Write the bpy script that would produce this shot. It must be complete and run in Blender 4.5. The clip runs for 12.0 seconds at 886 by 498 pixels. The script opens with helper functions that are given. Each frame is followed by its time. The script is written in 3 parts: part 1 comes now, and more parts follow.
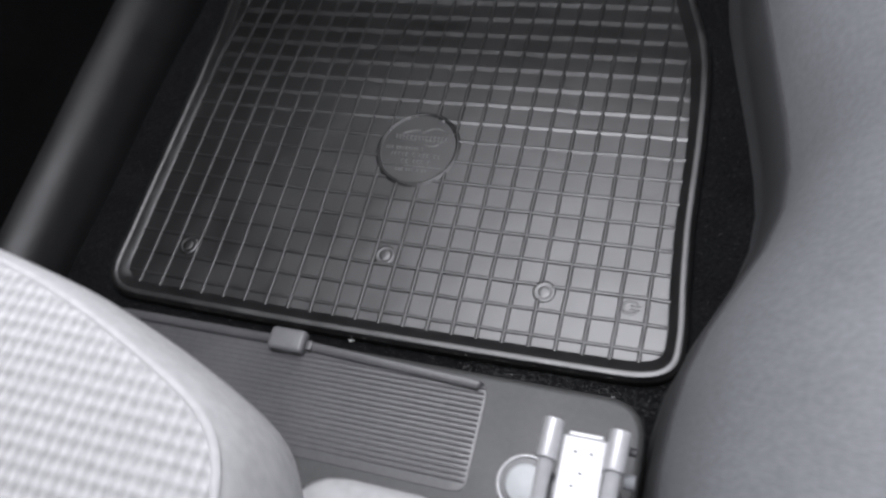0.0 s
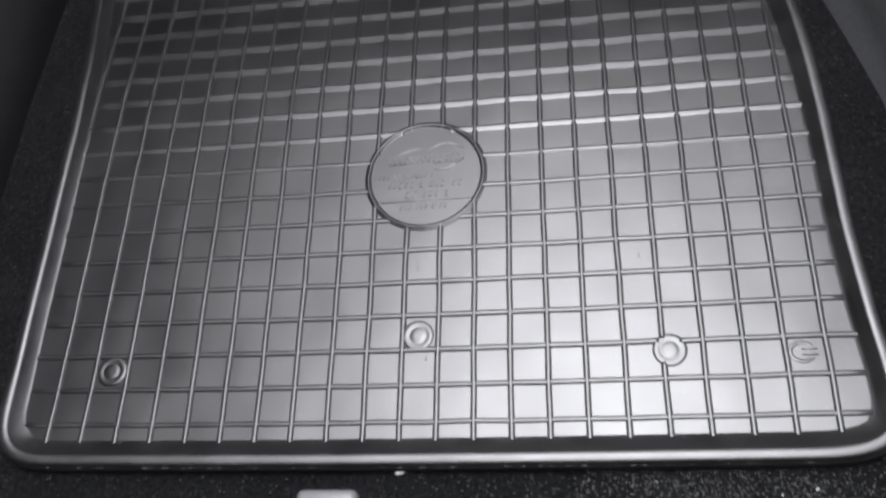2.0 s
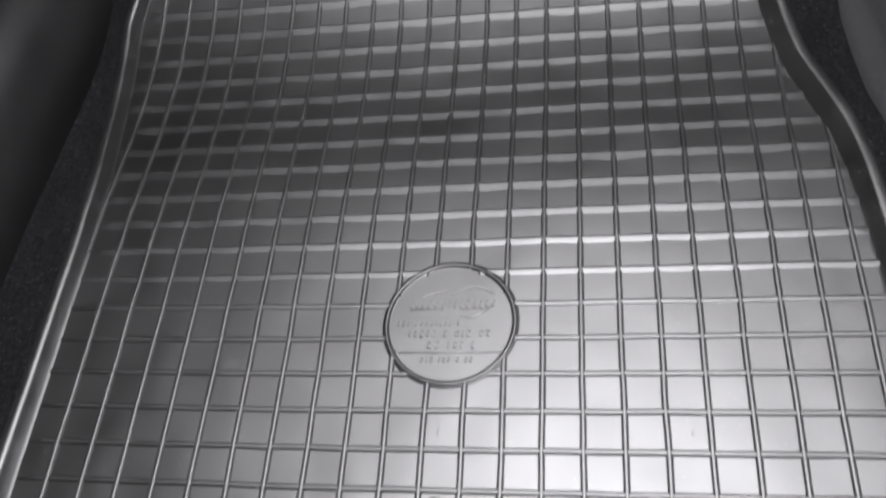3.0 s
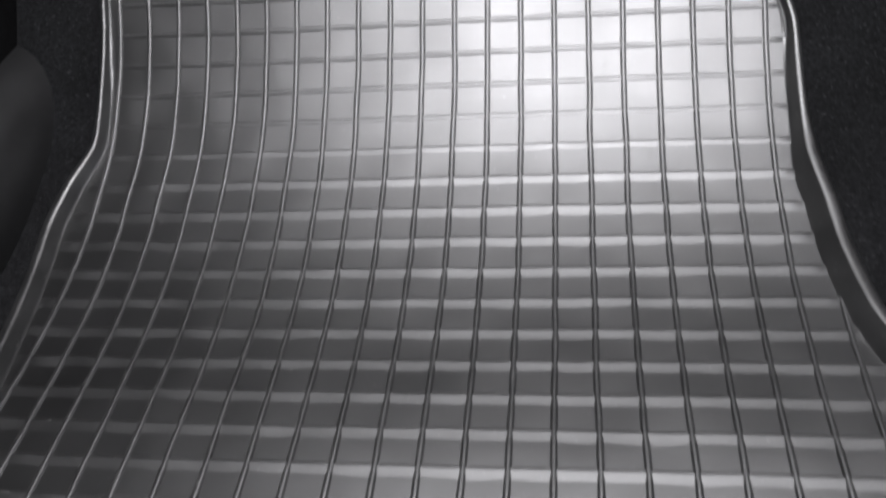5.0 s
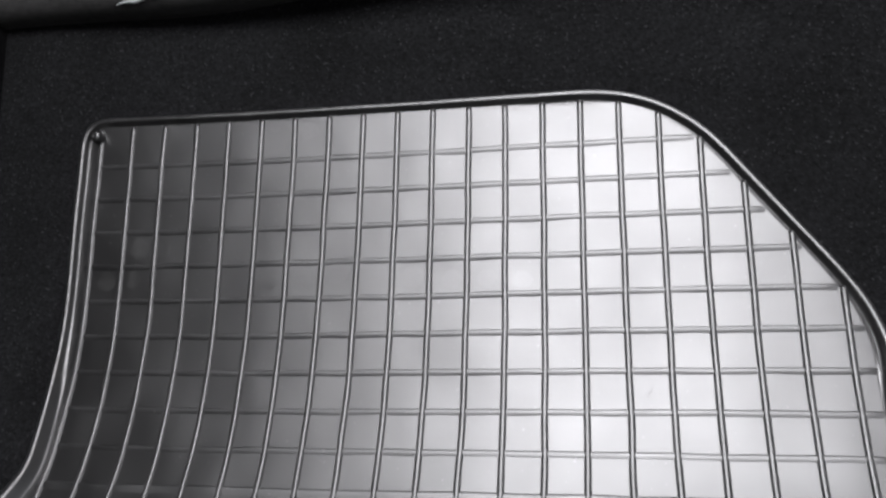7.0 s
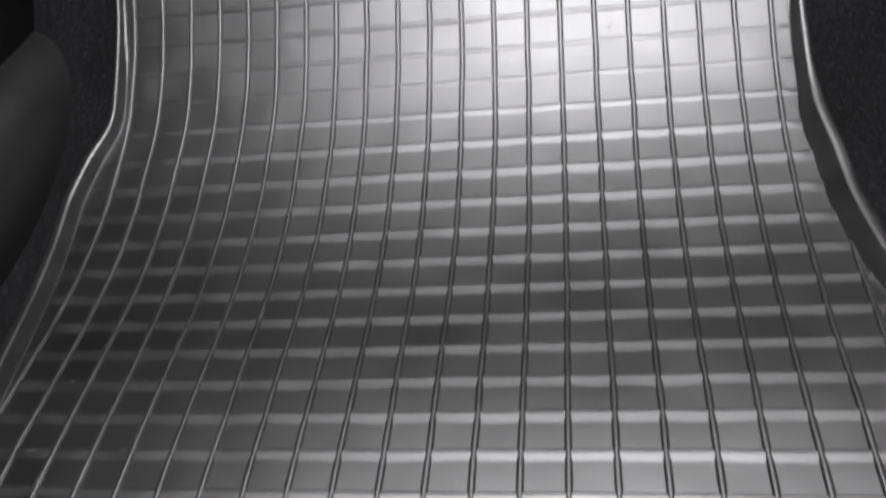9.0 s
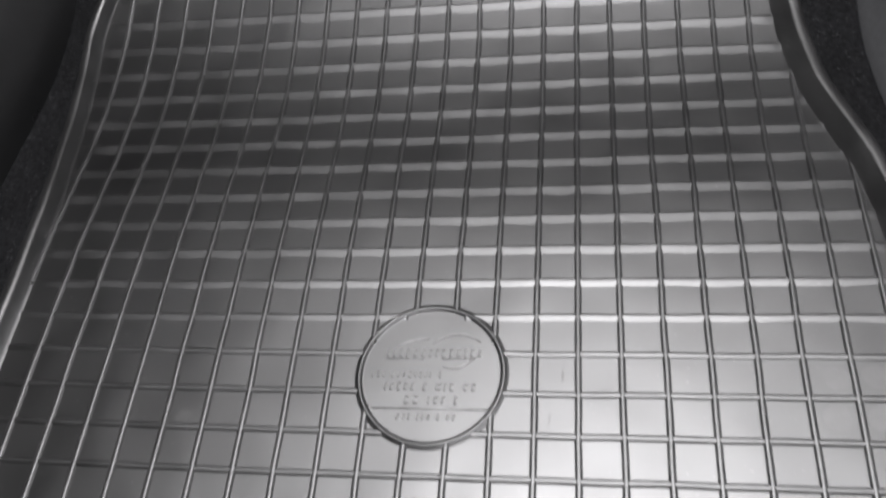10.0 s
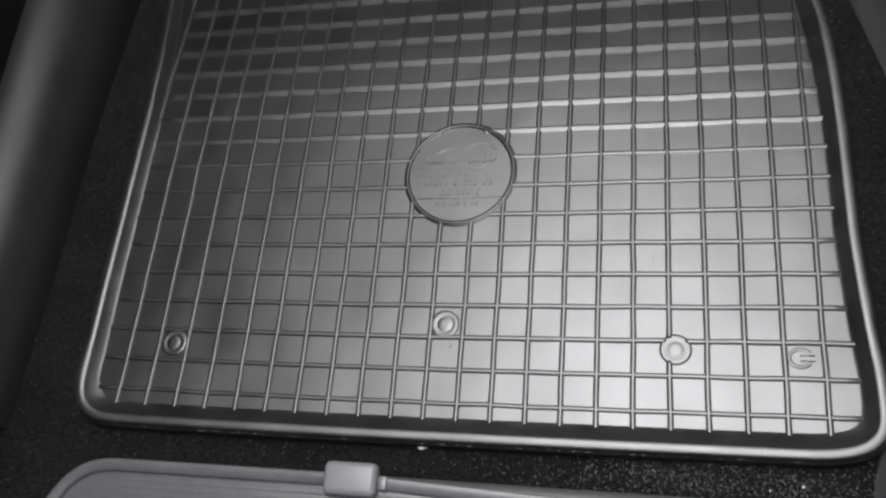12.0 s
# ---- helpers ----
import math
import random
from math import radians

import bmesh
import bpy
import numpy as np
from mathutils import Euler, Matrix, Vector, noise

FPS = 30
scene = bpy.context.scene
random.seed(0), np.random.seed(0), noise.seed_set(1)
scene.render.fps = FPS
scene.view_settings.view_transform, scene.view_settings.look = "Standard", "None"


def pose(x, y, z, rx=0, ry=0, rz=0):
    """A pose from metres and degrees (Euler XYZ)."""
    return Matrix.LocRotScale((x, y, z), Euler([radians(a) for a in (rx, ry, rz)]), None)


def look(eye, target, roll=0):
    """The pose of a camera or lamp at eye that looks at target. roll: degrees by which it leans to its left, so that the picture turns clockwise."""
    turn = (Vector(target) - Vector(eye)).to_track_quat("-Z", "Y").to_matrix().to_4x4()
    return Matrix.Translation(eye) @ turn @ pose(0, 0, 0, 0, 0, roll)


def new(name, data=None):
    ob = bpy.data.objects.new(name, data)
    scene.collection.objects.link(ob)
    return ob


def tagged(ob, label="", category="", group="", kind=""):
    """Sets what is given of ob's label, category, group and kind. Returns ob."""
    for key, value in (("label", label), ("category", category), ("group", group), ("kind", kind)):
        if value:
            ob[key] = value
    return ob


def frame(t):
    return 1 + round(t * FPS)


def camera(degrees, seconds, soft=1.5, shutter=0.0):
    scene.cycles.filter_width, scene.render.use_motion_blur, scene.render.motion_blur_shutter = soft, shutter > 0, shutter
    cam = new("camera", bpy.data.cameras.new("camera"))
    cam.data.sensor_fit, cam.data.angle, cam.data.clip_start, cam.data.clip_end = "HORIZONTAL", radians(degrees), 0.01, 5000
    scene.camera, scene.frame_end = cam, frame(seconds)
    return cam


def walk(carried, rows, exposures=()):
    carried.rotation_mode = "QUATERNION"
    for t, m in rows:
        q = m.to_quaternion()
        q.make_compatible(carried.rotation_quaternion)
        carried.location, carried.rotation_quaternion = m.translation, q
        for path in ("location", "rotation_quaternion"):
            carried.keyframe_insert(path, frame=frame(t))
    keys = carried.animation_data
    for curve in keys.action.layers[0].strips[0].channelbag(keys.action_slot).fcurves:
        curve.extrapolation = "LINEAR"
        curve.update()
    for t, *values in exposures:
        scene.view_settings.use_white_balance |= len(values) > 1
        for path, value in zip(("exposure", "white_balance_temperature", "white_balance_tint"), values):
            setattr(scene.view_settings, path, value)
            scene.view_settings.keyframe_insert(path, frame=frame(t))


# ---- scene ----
cam = camera(56.26, 12.0, soft=2.5, shutter=0.5)
PATH = [
    (0, (0.2605, -0.1915, 0.5738), (-0.2053, 0.3801, -0.7325), -27.91),
    (0.5, (0.1798, -0.1515, 0.5008), (-0.1843, 0.4086, -0.8422), -28.80),
    (1, (0.1320, -0.1297, 0.4584), (-0.1584, 0.4225, -0.9057), -26.34),
    (1.5, (0.1065, -0.1107, 0.4410), (-0.1417, 0.4636, -0.9223), -23.70),
    (2, (0.0962, -0.0944, 0.4299), (-0.1375, 0.5148, -0.9208), -21.87),
    (2.5, (0.0905, -0.0676, 0.4132), (-0.1411, 0.5999, -0.9100), -19.59),
    (3, (0.0886, -0.0350, 0.4003), (-0.1846, 0.6992, -0.8789), -19.11),
    (3.5, (0.0918, -0.0044, 0.3795), (-0.1829, 0.7644, -0.8789), -18.17),
    (3.7, (0.0938, 0.0058, 0.3759), (-0.1791, 0.7903, -0.8732), -18.03),
    (5.3, (0.0666, 0.0912, 0.3275), (-0.1681, 1.1374, -0.7215), -9.01),
    (5.5, (0.0771, 0.1083, 0.3312), (-0.1950, 1.1836, -0.6786), -10.09),
    (6, (0.0778, 0.1483, 0.3137), (-0.2170, 1.3110, -0.5871), -10.19),
    (6.5, (0.0777, 0.1747, 0.2996), (-0.2435, 1.4468, -0.4273), -9.45),
    (7, (0.0770, 0.1738, 0.3012), (-0.2332, 1.4345, -0.4500), -9.24),
    (7.5, (0.0734, 0.1565, 0.3059), (-0.1715, 1.3768, -0.5313), -8.96),
    (7.7, (0.0743, 0.1451, 0.3067), (-0.1638, 1.3365, -0.5729), -9.78),
    (9.3, (0.0725, 0.0286, 0.3237), (-0.1964, 0.9501, -0.8289), -14.43),
    (9.5, (0.0735, 0.0207, 0.3384), (-0.1959, 0.8752, -0.8647), -15.37),
    (10, (0.0835, -0.0010, 0.3647), (-0.1699, 0.7623, -0.9015), -16.23),
    (10.5, (0.0894, -0.0259, 0.3913), (-0.1664, 0.6242, -0.9360), -18.52),
    (11, (0.0981, -0.0532, 0.4096), (-0.1777, 0.5338, -0.9430), -21.83),
    (11.5, (0.1073, -0.0745, 0.4359), (-0.2086, 0.4495, -0.9337), -28.01),
    (12, (0.1288, -0.0881, 0.4693), (-0.2332, 0.4449, -0.8853), -31.75),
]
walk(cam, [(t, look(eye, target, roll)) for t, eye, target, roll in PATH],
     exposures=[(0, -0.62, 6300, 10), (0.6, -0.05, 6300, 10), (1.2, 0.05, 6300, 10), (2.5, 0.25, 6420, 10), (3.6, 0.35, 6550, 10), (5.5, 0.25, 6450, 10), (6.0, 0.25, 6450, 10), (6.5, 0.35, 6450, 10),
                (7.5, -0.05, 6450, 10), (9.5, 0.3, 6570, 9), (10.5, 0.3, 6570, 9), (12, -0.12, 6560, 9)])


# ---- light ----
world = bpy.data.worlds.new("world")
scene.world = world
world.use_nodes = True
wn = world.node_tree
sky = wn.nodes.new("ShaderNodeTexSky")
sky.sky_type, sky.sun_disc = "NISHITA", False
sky.sun_elevation, sky.sun_rotation = radians(50), radians(150)
wn.links.new(sky.outputs[0], wn.nodes["Background"].inputs[0])
wn.nodes["Background"].inputs[1].default_value = 0.08


def area_lamp(name, m, sx, sy, watts, colour):
    data = bpy.data.lights.new(name, "AREA")
    data.shape, data.size, data.size_y, data.energy, data.color = "RECTANGLE", sx, sy, watts, colour
    ob = new(name, data)
    ob.matrix_world = m
    return ob


# unseen lamps added for the mat's highlights: strong overhead, weaker ahead and sideways
area_lamp("overhead_fill", look((0.09, 0.14, 1.035), (0.09, 0.14, 0.0)), 0.56, 0.50, 17.5, (1.0, 0.985, 1.015))
area_lamp("front_fill", look((0.08, 0.80, 0.88), (0.08, 0.40, 0.20)), 0.90, 0.45, 11.0, (1.0, 0.985, 1.015))
area_lamp("side_fill", look((0.655, -0.55, 0.45), (0.0, -0.35, 0.40)), 0.80, 0.40, 3.0, (1.0, 0.985, 1.0))


# ---- materials ----
def material(name, colour, rough, spec=0.5, metal=0.0, grain=0.15, grain_size=0.004, blotch=0.2, blotch_size=0.08,
             bump=0.1, bump_size=0.002, depth=0.0005, rough_vary=0.08, speck=None, speck_size=0.0016, speck_cut=0.68):
    """A surface with variation at two scales: blotches and fine grain, in metres."""
    mat = bpy.data.materials.new(name)
    mat.use_nodes = True
    nt = mat.node_tree
    p = nt.nodes["Principled BSDF"]
    co = nt.nodes.new("ShaderNodeTexCoord")

    def noise_of(size, detail=3.0):
        n = nt.nodes.new("ShaderNodeTexNoise")
        n.inputs["Scale"].default_value = 1.0 / size
        n.inputs["Detail"].default_value = detail
        nt.links.new(co.outputs["Object"], n.inputs["Vector"])
        return n

    def mix(kind, fac, a, b):
        m = nt.nodes.new("ShaderNodeMix")
        m.data_type, m.blend_type = "RGBA", kind
        for value, socket in ((fac, m.inputs[0]), (a, m.inputs[6]), (b, m.inputs[7])):
            if isinstance(value, bpy.types.NodeSocket):
                nt.links.new(value, socket)
            else:
                socket.default_value = value
        return m.outputs[2]

    def ramp(src, lo, hi):
        r = nt.nodes.new("ShaderNodeMapRange")
        r.inputs[1].default_value, r.inputs[2].default_value = 0.3, 0.7
        r.inputs[3].default_value, r.inputs[4].default_value = lo, hi
        nt.links.new(src, r.inputs[0])
        return r.outputs[0]

    big, small = noise_of(blotch_size, 4.0), noise_of(grain_size, 2.0)
    dark = [c * (1 - blotch) for c in colour] + [1]
    light = [min(1, c * (1 + blotch)) for c in colour] + [1]
    c1 = mix("MIX", ramp(big.outputs[0], 0, 1), dark, light)
    fine = mix("MIX", ramp(small.outputs[0], 0, 1), [1 - grain] * 3 + [1], [1 + grain] * 3 + [1])
    c2 = mix("MULTIPLY", 1.0, c1, fine)
    if speck:
        s = noise_of(speck_size, 1.0)
        m = nt.nodes.new("ShaderNodeMapRange")
        m.inputs[1].default_value, m.inputs[2].default_value = speck_cut, speck_cut + 0.08
        nt.links.new(s.outputs[0], m.inputs[0])
        c2 = mix("MIX", m.outputs[0], c2, list(speck) + [1])
    nt.links.new(c2, p.inputs["Base Color"])
    nt.links.new(ramp(big.outputs[0], rough - rough_vary, rough + rough_vary), p.inputs["Roughness"])
    p.inputs["Metallic"].default_value = metal
    p.inputs["Specular IOR Level"].default_value = spec
    b = nt.nodes.new("ShaderNodeBump")
    b.inputs["Strength"].default_value, b.inputs["Distance"].default_value = bump, depth
    nt.links.new(noise_of(bump_size, 2.0).outputs[0], b.inputs["Height"])
    nt.links.new(b.outputs[0], p.inputs["Normal"])
    return mat


RUBBER = material("black_rubber", (0.0048, 0.0047, 0.0048), 0.49, 1.0, grain=0.12, grain_size=0.003, blotch=0.16, blotch_size=0.05,
                  bump=0.12, bump_size=0.0012, depth=0.0002, rough_vary=0.02, speck=(0.06, 0.06, 0.059), speck_size=0.0022, speck_cut=0.74)


def rubbery(mat, rise, tail, ior):
    """Matt body under a soft gloss made of a compact lobe and a share, tail, of a wide one, as on moulded rubber."""
    nt = mat.node_tree
    p = nt.nodes["Principled BSDF"]
    body = nt.nodes.new("ShaderNodeBsdfDiffuse")
    core, wide = nt.nodes.new("ShaderNodeBsdfAnisotropic"), nt.nodes.new("ShaderNodeBsdfAnisotropic")
    core.distribution, wide.distribution = "BECKMANN", "GGX"
    gloss, both, fresnel = nt.nodes.new("ShaderNodeMixShader"), nt.nodes.new("ShaderNodeMixShader"), nt.nodes.new("ShaderNodeFresnel")
    fresnel.inputs["IOR"].default_value = ior
    gloss.inputs[0].default_value = tail
    nt.links.new(p.inputs["Base Color"].links[0].from_socket, body.inputs["Color"])
    rough = p.inputs["Roughness"].links[0].from_socket
    more = nt.nodes.new("ShaderNodeMath")
    more.operation = "ADD"
    more.inputs[1].default_value = rise
    nt.links.new(rough, more.inputs[0])
    nt.links.new(more.outputs[0], core.inputs["Roughness"])
    nt.links.new(rough, wide.inputs["Roughness"])
    normal = p.inputs["Normal"].links[0].from_socket
    for node in (body, core, wide, fresnel):
        nt.links.new(normal, node.inputs["Normal"])
    nt.links.new(core.outputs[0], gloss.inputs[1])
    nt.links.new(wide.outputs[0], gloss.inputs[2])
    nt.links.new(fresnel.outputs[0], both.inputs[0])
    nt.links.new(body.outputs[0], both.inputs[1])
    nt.links.new(gloss.outputs[0], both.inputs[2])
    nt.links.new(both.outputs[0], nt.nodes["Material Output"].inputs["Surface"])


rubbery(RUBBER, -0.07, 0.09, 2.0)
# paler for worn rib tops; on the rim it stands in for highlight
RUBBER_WORN_LIT = material("worn_lit_rubber", (0.0105, 0.0104, 0.0105), 0.50, 1.0, grain=0.35, grain_size=0.0012, blotch=0.35, blotch_size=0.02, bump=0.15, bump_size=0.0010, depth=0.0002, rough_vary=0.03,
                       speck=(0.09, 0.09, 0.088), speck_size=0.0016, speck_cut=0.72)
rubbery(RUBBER_WORN_LIT, -0.07, 0.09, 2.0)
# paler colour on raised strokes: dust, plus the light their edges would catch
RELIEF = material("dusty_lit_relief", (0.13, 0.1295, 0.1283), 0.52, 0.9, grain=0.3, grain_size=0.001, blotch=0.35, blotch_size=0.008, bump=0.1, rough_vary=0.03)
rubbery(RELIEF, -0.07, 0.09, 2.0)

CARPET = material("dark_carpet", (0.0066, 0.0067, 0.0072), 0.95, 0.08, grain=0.5, grain_size=0.0022, blotch=0.3, blotch_size=0.05,
                  bump=0.9, bump_size=0.0016, depth=0.0015, speck=(0.030, 0.0304, 0.0316), speck_size=0.0016, speck_cut=0.665)
PLASTIC_DARK = material("dark_plastic", (0.06, 0.06, 0.063), 0.5, 0.45, grain=0.1, blotch=0.1, bump=0.25, bump_size=0.0009, depth=0.0003)
PLASTIC_GREY = material("grey_plastic", (0.19, 0.194, 0.205), 0.55, 0.4, grain=0.09, blotch=0.08, bump=0.5, bump_size=0.0014, depth=0.0004)
PLASTIC_MID = material("charcoal_plastic", (0.075, 0.0745, 0.078), 0.38, 0.8, grain=0.1, blotch=0.1, bump=0.3, bump_size=0.0009, depth=0.0003)
PLASTIC_DECK = material("deck_plastic", (0.05, 0.0507, 0.0507), 0.46, 0.5, grain=0.1, blotch=0.12, bump=0.25, bump_size=0.0009, depth=0.0003)
# dark grey that paints the shade at the foot of the sill
FOOT_SHADE = material("sill_foot_shade", (0.055, 0.0557, 0.058), 0.6, 0.4, grain=0.1, blotch=0.1, bump=0.4, bump_size=0.0012, depth=0.0003)
PLASTIC_TAB = material("grey_tab_plastic", (0.15, 0.15, 0.156), 0.45, 0.5, grain=0.06, blotch=0.06, bump=0.2, bump_size=0.0009, depth=0.0002)
PLASTIC_LEDGE = material("ledge_plastic", (0.010, 0.010, 0.0103), 0.34, 0.30, grain=0.1, blotch=0.1, bump=0.3, bump_size=0.0009, depth=0.0003)
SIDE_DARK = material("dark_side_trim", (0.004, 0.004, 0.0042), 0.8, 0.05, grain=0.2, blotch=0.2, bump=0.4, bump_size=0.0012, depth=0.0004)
FABRIC = material("light_grey_fabric", (0.38, 0.377, 0.382), 0.9, 0.2, grain=0.10, grain_size=0.002, blotch=0.06, bump=0.3, bump_size=0.0012, depth=0.0004)


def weave(mat, pitch, depth):
    """Adds a diamond weave to a fabric: raised knots in a slanting grid, shade painted into the hollows."""
    nt = mat.node_tree
    p = nt.nodes["Principled BSDF"]
    co = nt.nodes.new("ShaderNodeTexCoord")
    xyz = nt.nodes.new("ShaderNodeSeparateXYZ")
    nt.links.new(co.outputs["Object"], xyz.inputs[0])

    def calc(kind, a, b=None):
        m = nt.nodes.new("ShaderNodeMath")
        m.operation = kind
        for value, socket in ((a, m.inputs[0]), (b, m.inputs[1])):
            if isinstance(value, bpy.types.NodeSocket):
                nt.links.new(value, socket)
            elif value is not None:
                socket.default_value = value
        return m.outputs[0]

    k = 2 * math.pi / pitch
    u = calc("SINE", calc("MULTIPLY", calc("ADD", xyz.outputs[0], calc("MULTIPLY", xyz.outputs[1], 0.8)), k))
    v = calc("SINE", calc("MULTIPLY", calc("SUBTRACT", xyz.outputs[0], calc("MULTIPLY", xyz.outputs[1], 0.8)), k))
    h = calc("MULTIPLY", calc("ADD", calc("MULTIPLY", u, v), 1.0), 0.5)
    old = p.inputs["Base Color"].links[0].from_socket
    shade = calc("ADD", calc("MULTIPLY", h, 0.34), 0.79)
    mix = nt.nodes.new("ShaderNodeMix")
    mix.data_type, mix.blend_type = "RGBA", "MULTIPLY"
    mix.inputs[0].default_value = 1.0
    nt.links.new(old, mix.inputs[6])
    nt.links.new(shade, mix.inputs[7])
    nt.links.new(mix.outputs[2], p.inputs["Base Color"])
    b = nt.nodes.new("ShaderNodeBump")
    b.inputs["Strength"].default_value, b.inputs["Distance"].default_value = 1.0, depth
    nt.links.new(h, b.inputs["Height"])
    nt.links.new(p.inputs["Normal"].links[0].from_socket, b.inputs["Normal"])
    nt.links.new(b.outputs[0], p.inputs["Normal"])


WELT_FABRIC = material("plain_grey_fabric", (0.40, 0.397, 0.404), 0.85, 0.2, grain=0.08, blotch=0.05, bump=0.2)
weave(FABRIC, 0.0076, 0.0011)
FELT = material("dark_felt", (0.018, 0.0178, 0.0176), 0.8, 0.3, grain=0.3, blotch=0.25, bump=0.5, bump_size=0.0015, depth=0.0006)
DUST = material("dusty_rubber", (0.012, 0.0119, 0.0117), 0.50, 0.95, grain=0.3, grain_size=0.001, blotch=0.3, blotch_size=0.006, bump=0.1, rough_vary=0.03)
rubbery(DUST, -0.07, 0.09, 2.0)
SMEAR = material("polished_rubber", (0.012, 0.0118, 0.012), 0.47, 0.95, grain=0.2, grain_size=0.001, blotch=0.2, blotch_size=0.006, bump=0.08, rough_vary=0.03)
rubbery(SMEAR, -0.07, 0.09, 2.0)
STEEL = material("silver_steel", (0.52, 0.52, 0.533), 0.42, 0.5, metal=0.3, grain=0.05, blotch=0.08, bump=0.1)
PALE = material("pale_plastic", (0.40, 0.415, 0.425), 0.4, 0.5, grain=0.04, blotch=0.05)
SCUFF = material("pale_dust", (0.10, 0.099, 0.097), 0.85, 0.2, grain=0.4, grain_size=0.0006)
PAPER = material("white_crumb", (0.8, 0.8, 0.78), 0.8, 0.2)
LINING = material("headliner", (0.04, 0.04, 0.04), 0.95, 0.1, bump=0.3)


# ---- helpers of this scene ----
def finish(ob, mat, smooth=True):
    ob.data.materials.append(mat)
    if smooth:
        for f in ob.data.polygons:
            f.use_smooth = True
    return ob


def part(name, bm, mat, parent=None, label="", smooth=True):
    """Links a bmesh as one mesh object, under a thing or a part."""
    me = bpy.data.meshes.new(name)
    bm.normal_update()
    bm.to_mesh(me)
    bm.free()
    ob = finish(new(name, me), mat, smooth)
    if parent:
        ob.parent = parent
    if label:
        tagged(ob, label)
    return ob


def smoothstep(a, b, v):
    u = min(1.0, max(0.0, (v - a) / (b - a)))
    return u * u * (3 - 2 * u)


def sheet(rows, closed=False):
    """A bmesh of quads over rows of points; closed joins the last row to the first."""
    bm = bmesh.new()
    grid = [[bm.verts.new(p) for p in row] for row in rows]
    pairs = list(zip(grid, grid[1:])) + ([(grid[-1], grid[0])] if closed else [])
    for a, b in pairs:
        for i in range(len(a) - 1):
            bm.faces.new((a[i], a[i + 1], b[i + 1], b[i]))
    return bm


def facing_up(bm):
    """Turns the sheet so that its faces look up, away from the floor."""
    bm.normal_update()
    if sum((f.normal.z - 0.4 * f.normal.y) * f.calc_area() for f in bm.faces) < 0:
        bmesh.ops.reverse_faces(bm, faces=bm.faces)


def box(x0, x1, y0, y1, z0, z1, bevel=0.0, segments=3):
    bm = bmesh.new()
    bmesh.ops.create_cube(bm, size=1.0)
    for v in bm.verts:
        v.co = Vector((x0 + (v.co.x + 0.5) * (x1 - x0), y0 + (v.co.y + 0.5) * (y1 - y0), z0 + (v.co.z + 0.5) * (z1 - z0)))
    if bevel:
        bmesh.ops.bevel(bm, geom=list(bm.edges), offset=bevel, segments=segments, profile=0.5, affect="EDGES")
    return bm


def tube(a, b, r0, r1=None, sides=24, bevel=0.0):
    """A round bar from a to b."""
    a, b = Vector(a), Vector(b)
    bm = bmesh.new()
    bmesh.ops.create_cone(bm, cap_ends=True, segments=sides, radius1=r0, radius2=r0 if r1 is None else r1, depth=(b - a).length)
    if bevel:
        caps = [e for e in bm.edges if abs(e.verts[0].co.z - e.verts[1].co.z) < 1e-6]
        bmesh.ops.bevel(bm, geom=caps, offset=bevel, segments=3, profile=0.5, affect="EDGES")
    m = Matrix.Translation((a + b) / 2) @ (b - a).to_track_quat("Z", "Y").to_matrix().to_4x4()
    bmesh.ops.transform(bm, matrix=m, verts=bm.verts)
    return bm


def curve_x(knots, v):
    """Smooth value between (v, x) knots."""
    for (v0, x0), (v1, x1) in zip(knots, knots[1:]):
        if v <= v1:
            u = min(1.0, max(0.0, (v - v0) / (v1 - v0)))
            return x0 + (x1 - x0) * u
    return knots[-1][1]


# ---- the floor's shape: nearly flat with a shallow dip, then a long bend up the toe slope; the sides rise a little ----
ANGLES = [(-0.4, 0.0), (0.0, 0.0), (0.1, 0.7), (0.2, -1.1), (0.26, -5.4), (0.30, -4.5), (0.34, 1.2), (0.38, 9.2), (0.42, 17.9), (0.46, 27.5), (0.50, 35.8), (0.55, 41.3), (0.65, 45.6), (1.3, 46.0)]
S0, DS, X0, DX = -0.4, 0.004, -0.7, 0.02
S_GRID = np.arange(S0, 1.3, DS)
X_GRID = np.clip(np.arange(X0, 0.71, DX) / 0.2, -1.25, 1.25)


def floor_tables():
    """Angle, y and z over a grid of places across (rows) and lengths along the floor (columns)."""
    base = np.interp(S_GRID, [k[0] for k in ANGLES], [k[1] for k in ANGLES])
    soft = np.hanning(15)
    base = np.convolve(np.pad(base, 7, mode="edge"), soft / soft.sum(), mode="valid")
    span_s = np.clip(S_GRID, 0.0, 0.65)
    x = X_GRID[:, None]
    angle = np.radians(base[None] + (0.6 - 2.6 * span_s)[None] * x + (-1.7 + 4.3 * span_s)[None] * x * x)
    y, z = np.cumsum(np.cos(angle), 1) * DS, np.cumsum(np.sin(angle), 1) * DS
    zero = round(-S0 / DS)
    return angle, y - y[:, zero:zero + 1], z - z[:, zero:zero + 1] + 0.0057 * x * x - 0.0013 * x ** 3


ANGLE, ALONG, HEIGHT = floor_tables()


def on_floor(x, s, h=0.0):
    """The point at x across and the length s along the floor, h above it."""
    fi, fj = (x - X0) / DX, (s - S0) / DS
    i, j = int(fi), int(fj)
    u, v = fi - i, fj - j
    a, y, z = [float((t[i, j] * (1 - v) + t[i, j + 1] * v) * (1 - u) + (t[i + 1, j] * (1 - v) + t[i + 1, j + 1] * v) * u) for t in (ANGLE, ALONG, HEIGHT)]
    return Vector((x, y - h * math.sin(a), z + h * math.cos(a)))


